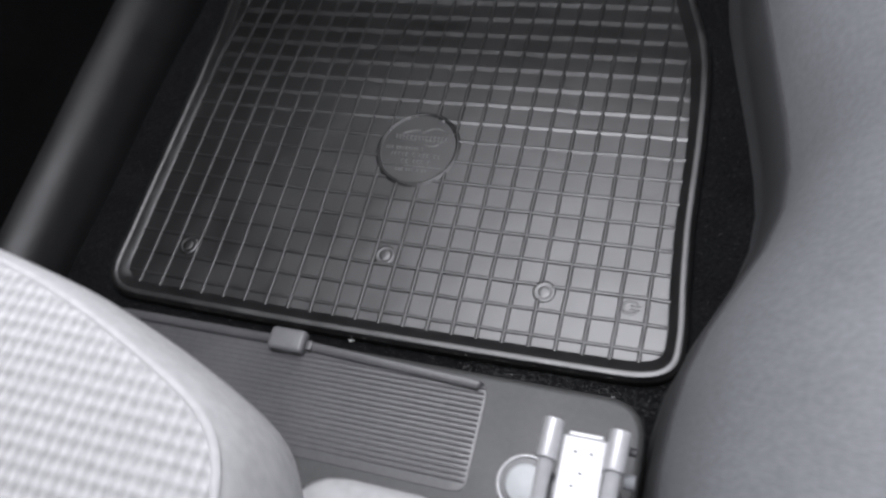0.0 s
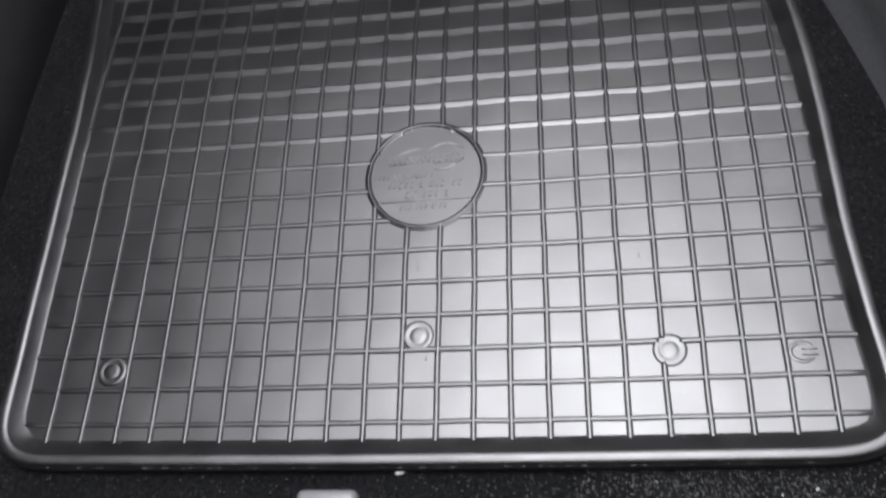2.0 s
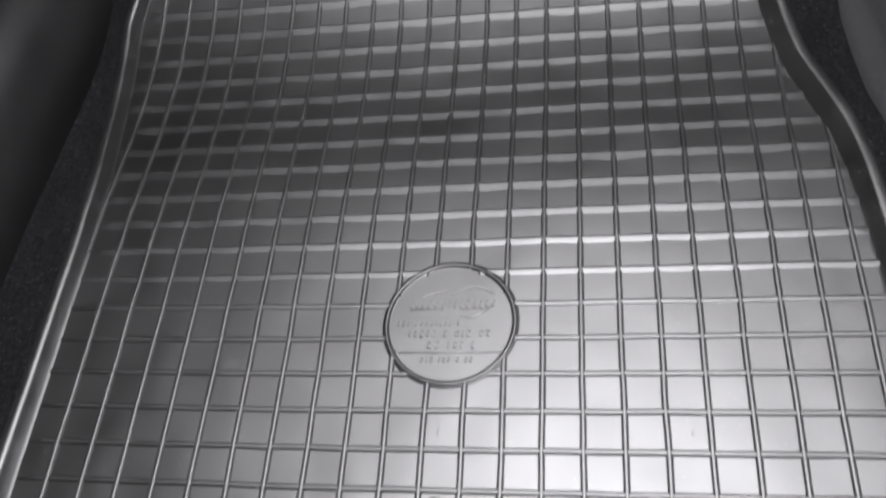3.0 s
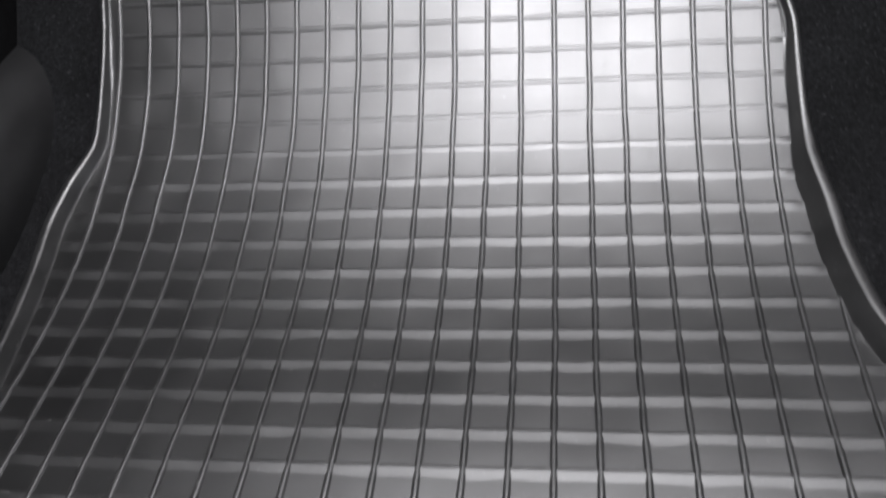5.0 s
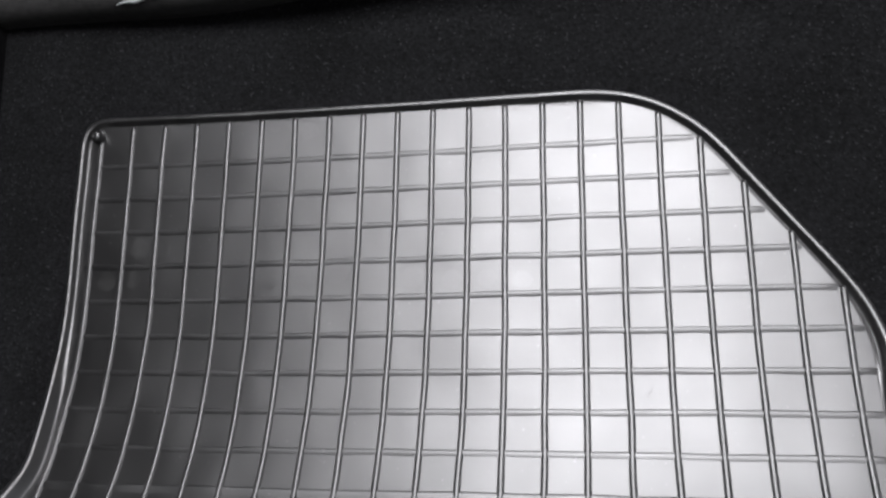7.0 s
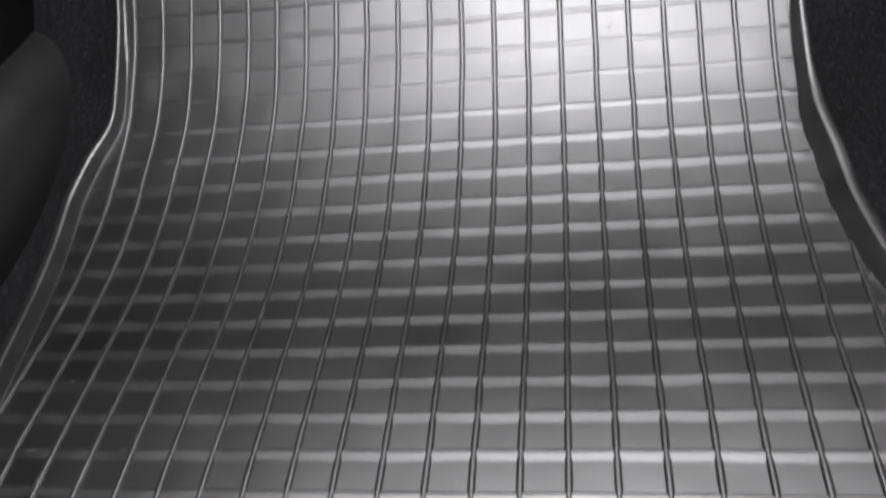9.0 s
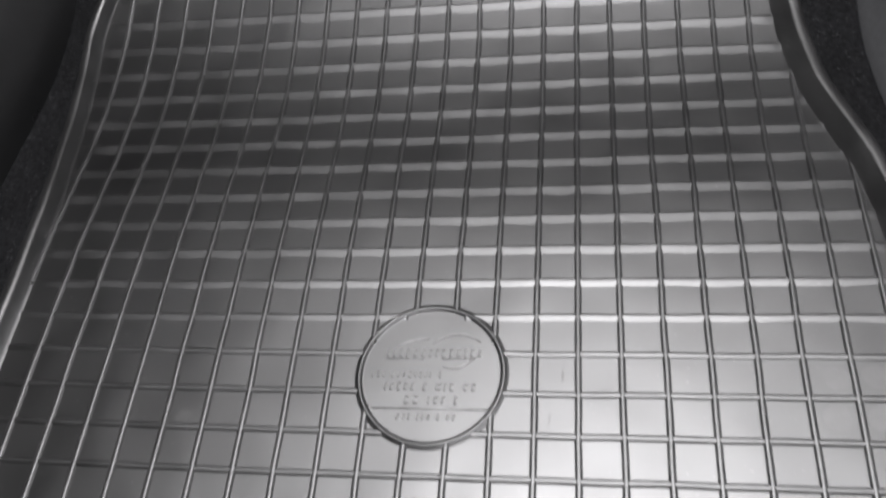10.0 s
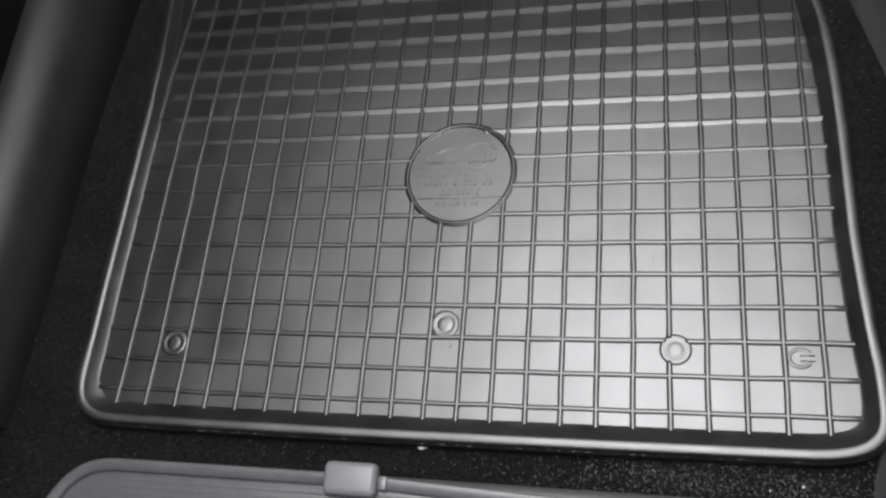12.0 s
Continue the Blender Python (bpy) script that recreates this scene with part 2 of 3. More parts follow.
def on_mat(x, s, h):
    """A point of the mat; the rubber lies a little uneven and draws in on the toe slope."""
    draw = 0.003 * smoothstep(0.06, 0.20, -x) * smoothstep(0.40, 0.46, s) * (1 - smoothstep(0.50, 0.60, s))
    wave = 0.0004 * noise.noise(Vector((x * 11, s * 11, 3.1))) + 0.0003 * noise.noise(Vector((x * 34, s * 34, 7.7)))
    return on_floor(x + draw, s, h + wave)


# ---- rubber mat ----
PITCH, ACROSS, RIB = 0.020, 0.01995, 0.0010
RIGHT_EDGE = [(-0.023, 0.246), (0.02, 0.2455), (0.05, 0.2425), (0.10, 0.2395), (0.17, 0.239), (0.21, 0.2375), (0.25, 0.2345), (0.275, 0.230), (0.30, 0.2225), (0.33, 0.2125),
              (0.37, 0.206), (0.40, 0.2035), (0.425, 0.199), (0.45, 0.197), (0.51, 0.196), (0.535, 0.189), (0.648, 0.105)]
LEFT_EDGE = [(-0.023, -0.225), (0.06, -0.2265), (0.20, -0.2275), (0.25, -0.230), (0.30, -0.236), (0.35, -0.241), (0.39, -0.244), (0.42, -0.239), (0.445, -0.2285), (0.50, -0.2295), (0.648, -0.230)]
BOTTOM, TOP = -0.0210, 0.648


def rounded(points, radii, steps=7):
    """A closed outline with its corners rounded."""
    out = []
    n = len(points)
    for i in range(n):
        p, q, r = Vector(points[i - 1]), Vector(points[i]), Vector(points[(i + 1) % n])
        rad = radii.get(i, 0.0)
        if not rad:
            out.append(q)
            continue
        u, v = (p - q).normalized(), (r - q).normalized()
        a, b = q + u * min(rad, (p - q).length * 0.49), q + v * min(rad, (r - q).length * 0.49)
        for k in range(steps + 1):
            w = k / steps
            out.append(a * (1 - w) ** 2 + q * 2 * w * (1 - w) + b * w * w)
    return out


def even(points, step):
    """The closed outline resampled at even steps and softened."""
    pts = points + [points[0]]
    total = sum((b - a).length for a, b in zip(pts, pts[1:]))
    n = int(total / step)
    out, k, gone = [], 0, 0.0
    for i in range(n):
        want = total * i / n
        while gone + (pts[k + 1] - pts[k]).length < want:
            gone += (pts[k + 1] - pts[k]).length
            k += 1
        out.append(pts[k].lerp(pts[k + 1], (want - gone) / max(1e-9, (pts[k + 1] - pts[k]).length)))
    for _ in range(3):
        out = [(out[i - 1] + out[i] * 2 + out[(i + 1) % n]) / 4 for i in range(n)]
    return out


right_pts = [(x, s) for s, x in RIGHT_EDGE if BOTTOM < s < TOP]
left_pts = [(x, s) for s, x in reversed(LEFT_EDGE) if BOTTOM < s < TOP]
plan = [(0.246, BOTTOM)] + right_pts + [(0.105, TOP)] + [(-0.230, TOP)] + left_pts + [(-0.225, BOTTOM)]
corner = len(right_pts) + 1
OUTLINE = even(rounded(plan, {0: 0.036, corner: 0.045, corner - 1: 0.03, corner + 1: 0.014, len(plan) - 1: 0.026}), 0.004)


def inward(points, d):
    """The outline moved inwards by d, a number or a function of the place."""
    out = []
    n = len(points)
    for i, p in enumerate(points):
        t = (points[(i + 1) % n] - points[i - 1]).normalized()
        out.append(p + Vector((-t.y, t.x)) * (d(p) if callable(d) else d))
    return out


def wall_width(p):
    """The inner wall is broad along the sill, narrower on the tunnel's side and on the toe slope."""
    broad = smoothstep(-0.05, 0.05, p.x)
    end = 0.0027 * (1 - smoothstep(-0.012, 0.008, p.y))
    return 0.0097 + end + (0.0038 * broad - 0.0017) * smoothstep(0.15, 0.30, p.y) - (0.0030 + 0.0015 * broad) * smoothstep(0.41, 0.455, p.y) - 0.0016 * broad * smoothstep(0.48, 0.54, p.y)


def crest_rise(p):
    """The rim stands higher where the floor dips before the bend, lower on the toe slope."""
    return (0.0008 + 0.0018 * smoothstep(-0.05, 0.05, p.x)) * smoothstep(0.15, 0.30, p.y) * (1 - smoothstep(0.40, 0.45, p.y)) - 0.0026 * smoothstep(0.46, 0.54, p.y)


def span(points, s):
    """The outline's left and right x at the length s."""
    xs = [a.x + (b.x - a.x) * (s - a.y) / (b.y - a.y) for a, b in zip(points, points[1:] + points[:1]) if (a.y - s) * (b.y - s) < 0]
    return (min(xs), max(xs)) if len(xs) > 1 else None


def reach(points, x):
    """The outline's lowest and highest s at the place x."""
    ys = [a.y + (b.y - a.y) * (x - a.x) / (b.x - a.x) for a, b in zip(points, points[1:] + points[:1]) if (a.x - x) * (b.x - x) < 0]
    return (min(ys), max(ys)) if len(ys) > 1 else None


mat = tagged(new("floor_mat"), "black rubber tray mat with raised grid ribs lying on the carpet", "floor mat")

# base sheet with its underside
inner = inward(OUTLINE, lambda p: wall_width(p) - 0.002)
lo, hi = min(p.y for p in inner) + 0.0004, max(p.y for p in inner) - 0.0004
rows = []
count = 220
for k in range(count + 1):
    s = lo + (hi - lo) * k / count
    x0, x1 = span(inner, s)
    across = [x0 + (x1 - x0) * i / 140 for i in range(141)]
    top = [on_mat(x, s, -RIB + 0.00009 * noise.noise(Vector((x * 75, s * 75, 1.7)))) for x in across]
    under = [on_mat(x, s, -RIB - 0.003) for x in reversed(across)]
    rows.append(top + under + top[:1])
bm = sheet(rows)
bmesh.ops.recalc_face_normals(bm, faces=bm.faces)
part("base_sheet", bm, RUBBER, mat)

# raised rim: outer lip, crest and sloping inner wall
SECTION = [(-0.0042, -0.0080), (-0.0041, 0.0006), (-0.0038, 0.0018), (-0.0031, 0.0024), (-0.0028, 0.0026), (-0.0025, 0.0040), (-0.0018, 0.0049), (-0.0008, 0.0053),
           (0.0020, 0.0054), (0.0034, 0.0051), (0.0043, 0.0044), (0.0050, 0.0034)]
rings = []
n_out = len(OUTLINE)


def lip_offset(d):
    """The outer lip and the crest narrow on the toe slope."""
    return lambda p: d * (1 - 0.55 * smoothstep(0.42, 0.48, p.y)) if d < 0 else d * min(1.0, wall_width(p) / 0.0095)


loops = [(inward(OUTLINE, lip_offset(d)), h) for d, h in SECTION]
loops.append((inward(OUTLINE, lambda p: wall_width(p) * 0.86), -RIB + 0.0012))
loops.append((inward(OUTLINE, wall_width), -RIB + 0.00005))
loops.append((inward(OUTLINE, lambda p: wall_width(p) + 0.0012), -RIB - 0.0004))
for i in range(n_out):
    rings.append([on_mat(loop[i].x, loop[i].y, h + (crest_rise(loop[i]) if h > 0 else 0.0)) for loop, h in loops])
bm = sheet(rings, closed=True)
facing_up(bm)
# paler rubber brightens the rim where its highlight is missing
part("rim", bm, RUBBER_WORN_LIT, mat)

BADGE, BADGE_R = (0.0102, 0.1491), 0.035
STAINS = [(0.190, 0.131, 0.0060), (0.208, 0.1315, 0.0062), (0.1925, 0.1495, 0.0058), (0.2085, 0.1505, 0.0060), (-0.189, 0.570, 0.0058), (-0.208, 0.551, 0.0055), (-0.192, 0.552, 0.0050),
          (-0.091, 0.636, 0.0056), (-0.112, 0.640, 0.0036), (-0.110, 0.124, 0.0042)]
SMEARS = [(-0.090, 0.551, 0.0058), (-0.110, 0.549, 0.0052), (-0.070, 0.553, 0.0060), (-0.029, 0.550, 0.0062), (-0.008, 0.548, 0.0054), (0.0105, 0.548, 0.0050), (0.029, 0.547, 0.0048)]
BOSSES = [(0.0087, 0.0478), (0.1430, 0.0350), (-0.1693, 0.0312)]
RIB_HALF = [(0.00180, -RIB - 0.0001), (0.00160, -RIB + 0.0001), (0.00132, -0.00068), (0.00108, -0.00040), (0.00086, -0.00018), (0.00060, -0.00006), (0.00030, -0.00001)]
RIB_SHAPE = [(-o, h) for o, h in RIB_HALF] + [(0.0, 0.0)] + RIB_HALF[::-1]


def cross_shape(s):
    """Section of a rib across the mat: upright at the mat's ends; in between the floor of each cell sweeps up to its crest."""
    swept = 0.10 * smoothstep(0.0, 0.05, s) + 0.90 * smoothstep(0.14, 0.26, s) - 0.65 * smoothstep(0.40, 0.46, s)
    drop = 0.0002 + 0.00022 * smoothstep(0.12, 0.26, s) + 0.00018 * smoothstep(0.40, 0.46, s)
    front = []
    for k, (o, h) in enumerate(RIB_HALF):
        u = k / (len(RIB_HALF) - 1)
        wide = (-0.0074 + 0.0070 * u, -RIB - 0.0001 + (RIB + 0.0001 - drop) * u ** 1.35)
        straight = (-o, max(h - drop, -RIB - 0.0001))
        front.append(tuple(a + (b - a) * swept for a, b in zip(straight, wide)))
    return front + [(0.0, -drop)] + [(o, max(h - drop, -RIB - 0.0001)) for o, h in RIB_HALF[::-1]]


def rib(a, b, fixed, lengthwise, sloped):
    """One rib from a to b along the mat, at the fixed place across it."""
    n = max(3, int((b - a) / 0.007))
    stations = [a, a + 0.0018, a + 0.0036] + [a + 0.0036 + (b - a - 0.0072) * k / n for k in range(1, n)] + [b - 0.0036, b - 0.0018, b] if b - a > 0.012 else [a, (a + b) / 2, b]
    n = len(stations) - 1
    rows = []
    shape = RIB_SHAPE if lengthwise else cross_shape(fixed)
    for v in stations:
        # the ends slope down into the wall
        low = 0.0022 * (1 - smoothstep(0.0, 0.0035, min(v - a, b - v))) if sloped else 0.0
        stray = 0.0004 * noise.noise(Vector((v * 38, fixed * 90, 5.5 if lengthwise else 9.1)))
        rows.append([on_mat(fixed + stray + o, v, max(h - low, -RIB - 0.0001)) if lengthwise else on_mat(v, fixed + stray + o, max(h - low, -RIB - 0.0001)) for o, h in shape])
    if not lengthwise:
        rows = [row[::-1] for row in rows]
    bm = sheet(rows)
    facing_up(bm)
    for end in (0, n):
        bm.faces.new(bm.verts[:][end * len(shape):(end + 1) * len(shape)])
    return part("rib", bm, RUBBER_WORN_LIT, mat)


def clear_of(a, b, fixed, lengthwise):
    """The stretch from a to b without the parts that the badge and the bosses take up."""
    cuts = []
    for (cx, cs), r in [(BADGE, BADGE_R - 0.001)] + [(c, 0.0072) for c in BOSSES]:
        off = (fixed - cx) if lengthwise else (fixed - cs)
        if abs(off) < r:
            w = math.sqrt(r * r - off * off)
            mid = cs if lengthwise else cx
            cuts.append((mid - w, mid + w))
    out, at = [], a
    for c0, c1 in sorted(cuts):
        if c0 > at:
            out.append((at, c0))
        at = max(at, c1)
    out.append((at, b))
    return [(p, q) for p, q in out if q - p > 0.002]


tips = inward(OUTLINE, lambda p: wall_width(p) * (0.70 + 0.17 * smoothstep(0.12, 0.19, -p.x) * smoothstep(0.0, 0.02, p.y)))
for i in range(-11, 12):
    ends = reach(tips, i * ACROSS)
    for a, b in clear_of(ends[0], ends[1], i * ACROSS, True):
        rib(a, b, i * ACROSS, True, False)
for j in range(0, 32):
    ends = span(tips, j * PITCH)
    for a, b in clear_of(ends[0], ends[1], j * PITCH, False):
        rib(a, b, j * PITCH, False, (a, b) == ends)


def disc_on_mat(cx, cs, rings, sides=64):
    """A turned shape on the mat, from rings of (radius, height), closed in the middle."""
    rows = []
    for k in range(sides):
        a = 2 * math.pi * k / sides
        rows.append([on_mat(cx + r * math.cos(a), cs + r * math.sin(a), h) for r, h in rings])
    bm = sheet(rows, closed=True)
    last = [v for k, v in enumerate(bm.verts) if k % len(rings) == len(rings) - 1]
    bm.faces.new(last)
    bmesh.ops.recalc_face_normals(bm, faces=bm.faces)
    facing_up(bm)
    return bm


badge = part("badge", disc_on_mat(*BADGE, [(0.0375, -RIB - 0.0001), (0.0372, -0.0006), (0.0366, -0.0005), (0.0363, -0.0004), (0.0360, 0.0000), (0.0356, 0.0003), (0.0350, 0.0004), (0.0345, 0.0002),
                                           (0.0341, -0.0003), (0.0338, -0.0007), (0.0335, -0.00090), (0.0332, -0.00092), (0.0326, -0.00092), (0.015, -0.00092)]), RUBBER, mat, "round raised maker's badge moulded in black rubber")


def bar_on_mat(cx, cs, w, l, h0, h1):
    """A small raised bar, w across and l along the mat."""
    rows = []
    for x, h in ((cx - w / 2, h0), (cx - w / 2 + 0.0002, h1), (cx + w / 2 - 0.0002, h1), (cx + w / 2, h0)):
        rows.append([on_mat(x, cs - l / 2, h0), on_mat(x, cs - l / 2 + 0.0002, h), on_mat(x, cs + l / 2 - 0.0002, h), on_mat(x, cs + l / 2, h0)])
    bm = sheet(rows)
    facing_up(bm)
    return bm


def joined(list_of_bm):
    out = bmesh.new()
    for b in list_of_bm:
        me = bpy.data.meshes.new("tmp")
        b.to_mesh(me)
        b.free()
        out.from_mesh(me)
        bpy.data.meshes.remove(me)
    return out


# illegible lines of raised writing on the badge, and the emblem as two plain swooshes
rng = random.Random(4)
bars = []
for cs, x0, x1, size in ((0.0108, -0.0230, 0.0225, 0.0046), (-0.0004, -0.0290, 0.0055, 0.0032), (-0.0066, -0.0225, 0.0215, 0.0042), (-0.0132, -0.0120, 0.0135, 0.0044),
                         (-0.0215, -0.0150, 0.0145, 0.0030)):
    x = x0
    while x < x1:
        w = size * rng.uniform(0.40, 0.70)
        l = size * rng.uniform(0.75, 1.0)
        for dy in (-0.5, 0.5):
            bars.append(bar_on_mat(BADGE[0] + x + w / 2, BADGE[1] + cs + dy * (l - 0.0006), w * rng.uniform(0.6, 1.0), 0.0008, -0.0010, -0.0001))
        bars.append(bar_on_mat(BADGE[0] + x + 0.0004, BADGE[1] + cs, 0.0008, l, -0.0010, -0.0001))
        x += w + size * rng.choice((0.25, 0.25, 0.3, 0.9))
tagged(part("raised_writing", joined(bars), RELIEF, badge), kind="stuff")
part("badge_line", bar_on_mat(BADGE[0] + 0.001, BADGE[1] - 0.0175, 0.056, 0.0009, -0.0010, -0.0001), RELIEF, badge)
for x, w in ((-0.0135, 0.019), (0.0130, 0.017)):
    part("badge_line", bar_on_mat(BADGE[0] + x, BADGE[1] + 0.0078, w, 0.0007, -0.0010, -0.0001), RELIEF, badge)


def swoosh(x0, s0, x1, s1, lift, thick):
    """A thin raised arc on the badge."""
    rows = []
    for k in range(17):
        u = k / 16
        x, mid = x0 + (x1 - x0) * u, s0 + (s1 - s0) * u + lift * math.sin(u * math.pi)
        t = thick * math.sin(math.pi * (0.06 + 0.88 * u))
        rows.append([on_mat(BADGE[0] + x, BADGE[1] + mid - t, -0.0010), on_mat(BADGE[0] + x, BADGE[1] + mid - t * 0.6, -0.0001),
                     on_mat(BADGE[0] + x, BADGE[1] + mid + t * 0.6, -0.0001), on_mat(BADGE[0] + x, BADGE[1] + mid + t, -0.0010)])
    bm = sheet(rows)
    facing_up(bm)
    return bm


part("emblem", swoosh(-0.0180, 0.0140, -0.0020, 0.0185, 0.0010, 0.0008), RELIEF, badge)
part("emblem", swoosh(-0.0005, 0.0155, 0.0235, 0.0165, 0.0050, 0.0009), RELIEF, badge)
part("emblem", swoosh(0.0050, 0.0040, 0.0225, 0.0100, -0.0035, 0.0008), RELIEF, badge)

# fixing bosses and the small moulded mark
for cx, cs in BOSSES:
    part("boss", disc_on_mat(cx, cs, [(0.0090, -RIB - 0.0001), (0.0085, -RIB + 0.0003), (0.0081, -RIB + 0.0005), (0.0076, -RIB + 0.0006), (0.0058, -RIB + 0.0006), (0.0051, -RIB + 0.0004), (0.0046, -RIB + 0.0004),
                                      (0.0040, -RIB + 0.0006), (0.0020, -RIB + 0.0007)], 40), RUBBER, mat, "round raised fixing boss")
mark_rows = []
for k in range(25):
    a = radians(35 + 290 * k / 24)
    r = 0.0058
    mark_rows.append([on_mat(0.2075 + (r + d) * math.cos(a), 0.0315 + (r * 0.85 + d) * math.sin(a), h)
                      for d, h in ((-0.0012, -RIB - 0.0001), (-0.0005, -RIB + 0.0003), (0.0005, -RIB + 0.0003), (0.0012, -RIB - 0.0001))])
bm = sheet(mark_rows)
bmesh.ops.recalc_face_normals(bm, faces=bm.faces)
part("moulded_mark", bm, RUBBER, mat)
for off in (0.0014, -0.0016):
    part("moulded_mark", bar_on_mat(0.2110, 0.0315 + off, 0.0075, 0.0010, -RIB - 0.0001, -RIB + 0.0003), RUBBER, mat)


# dried drops of dirty water and a small nick in the rubber
def stain(name, cx, cs, r, seed, mat_of, label):
    bm = bmesh.new()
    ring = []
    for k in range(28):
        a = 2 * math.pi * k / 28
        rr = r * (1 + 0.22 * noise.noise(Vector((math.cos(a) * 1.3, math.sin(a) * 1.3, seed))))
        ring.append(bm.verts.new(on_mat(cx + rr * math.cos(a), cs + rr * math.sin(a), -RIB + 0.00014)))
    bm.faces.new(ring)
    facing_up(bm)
    return part(name, bm, mat_of, mat, label)


for k, (cx, cs, rad) in enumerate(STAINS):
    stain("dust_stain", cx, cs, rad, k * 3.7, DUST, "pale dried drop of dirt")
for k, (cx, cs, rad) in enumerate(SMEARS):
    stain("smear", cx, cs, rad, 60 + k * 2.3, SMEAR, "faint polished smear")
part("pin", disc_on_mat(-0.2205, 0.6375, [(0.0036, -0.0005), (0.0034, 0.0035), (0.0028, 0.0050), (0.0015, 0.0054), (0.0008, 0.0052)], 20), RUBBER, mat, "small round moulding pin")

# pale scratches in the cells and flecks of dust on the rib tops
rng = random.Random(11)


def scratch(cx, cs, length, width, turn):
    ca, sa = math.cos(turn), math.sin(turn)
    bm = bmesh.new()
    ring = [bm.verts.new(on_mat(cx + ca * a - sa * b, cs + sa * a + ca * b, -RIB + 0.00016))
            for a, b in ((-length / 2, 0), (-length / 5, -width / 2), (length / 4, -width / 2), (length / 2, 0), (length / 4, width / 2), (-length / 5, width / 2))]
    bm.faces.new(ring)
    facing_up(bm)
    return part("scratch", bm, SCUFF, mat, "fine pale scratch")


for k in range(16):
    i, j = rng.randint(-9, 6), rng.randint(4, 28)
    scratch((i + rng.uniform(0.3, 0.7)) * PITCH, (j + rng.uniform(0.3, 0.7)) * PITCH, rng.uniform(0.0025, 0.0065), rng.uniform(0.0003, 0.0006), radians(rng.choice((85, 95, 80, 10, 60))))
flecks = bmesh.new()
for k in range(220):
    lengthwise = rng.random() < 0.6
    x, v = rng.uniform(-0.21, 0.06), rng.uniform(0.03, 0.38)
    if math.hypot(x - BADGE[0], v - BADGE[1]) < 0.042:
        continue
    x, v = (round(x / PITCH) * PITCH, v) if lengthwise else (x, round(v / PITCH) * PITCH)
    a, b = rng.uniform(0.0002, 0.0004), rng.uniform(0.0004, 0.0011)
    if not lengthwise:
        a, b = b, a
    lift = 0.00006 if lengthwise else -0.00012
    flecks.faces.new([flecks.verts.new(on_mat(x + da * a, v + db * b, lift)) for da, db in ((-1, -0.6), (0.5, -1), (1, 0.4), (-0.3, 1))])
facing_up(flecks)
tagged(part("rib_dust", flecks, SCUFF, mat), kind="stuff")
# pale wear along the outer lip of the rim's near end
wear = bmesh.new()
for k in range(70):
    x, size = rng.uniform(-0.20, 0.21), rng.uniform(0.0005, 0.0022)
    v = BOTTOM - rng.choice((0.0029, 0.0030, 0.0009)) + rng.uniform(-0.0002, 0.0002)
    h = 0.0026 if v < BOTTOM - 0.002 else 0.00545
    wear.faces.new([wear.verts.new(on_mat(x + a * size, v + b * 0.00022, h)) for a, b in ((-1, 0), (-0.2, -1), (1, 0.3), (0.1, 1))])
facing_up(wear)
tagged(part("rim_wear", wear, SCUFF, mat), kind="stuff")
part("nick", bar_on_mat(0.0135, 0.0345, 0.0009, 0.0020, -RIB - 0.0001, -RIB + 0.0004), SCUFF, mat, "small white nick")


# ---- structure: carpet, side trims, roof ----
def carpet_rows():
    rows = []
    for k in range(0, 91):
        s = -0.30 + 1.40 * k / 90
        rows.append([on_floor(x, s, -0.0062 + 0.0010 * noise.noise(Vector((x * 20, s * 20, 0)))) for x in [-0.60 + 1.2 * i / 60 for i in range(61)]])
    return rows


floor = part("floor", sheet(carpet_rows()), CARPET)
tagged(floor, "dark flecked carpet on the car floor", "carpet", kind="structure")


def side(name, foot, section, mat, y0, y1, label, steps=60):
    """A side trim: a section of (out, up) swept along the foot line x = foot(y)."""
    rows = []
    for k in range(steps + 1):
        y = y0 + (y1 - y0) * k / steps
        f = foot(y)
        rows.append([Vector((f + o, y, u)) for o, u in section])
    return tagged(part(name, sheet(rows), mat), label, "side trim", kind="structure")


def right_foot(y):
    return sum(sill_line(y + 0.012 * k) for k in range(-3, 4)) / 7


def sill_line(y):
    return curve_x([(-0.6, 0.236), (-0.10, 0.237), (-0.05, 0.240), (-0.01, 0.247), (0.03, 0.268), (0.07, 0.289), (0.10, 0.295), (0.14, 0.292), (0.21, 0.276), (0.32, 0.254), (0.45, 0.250), (1.0, 0.25)], y)


side("wall_right", right_foot, [(0.0, -0.03), (0.0005, 0.01), (0.002, 0.03), (0.006, 0.055), (0.013, 0.080), (0.024, 0.105), (0.040, 0.128), (0.062, 0.148), (0.092, 0.165), (0.13, 0.178), (0.20, 0.190), (0.40, 0.205), (0.41, -0.05)],
     PLASTIC_GREY, -0.9, 0.9, "smooth grey plastic sill trim beside the mat")
# dark strip added in place of the shade along the sill's foot
side("sill_shade_strip", right_foot, [(-0.010, -0.014), (-0.008, -0.004), (-0.004, 0.004), (-0.0025, 0.016), (-0.001, 0.030), (0.002, 0.046), (0.0055, 0.060), (0.0085, 0.066), (0.011, 0.066)],
     FOOT_SHADE, -0.9, 0.9, "dark rounded strip standing in for shade at the sill's foot")


def left_foot(y):
    return curve_x([(-0.6, -0.27), (0.3, -0.274), (0.42, -0.265), (0.5, -0.25), (1.0, -0.25)], y)


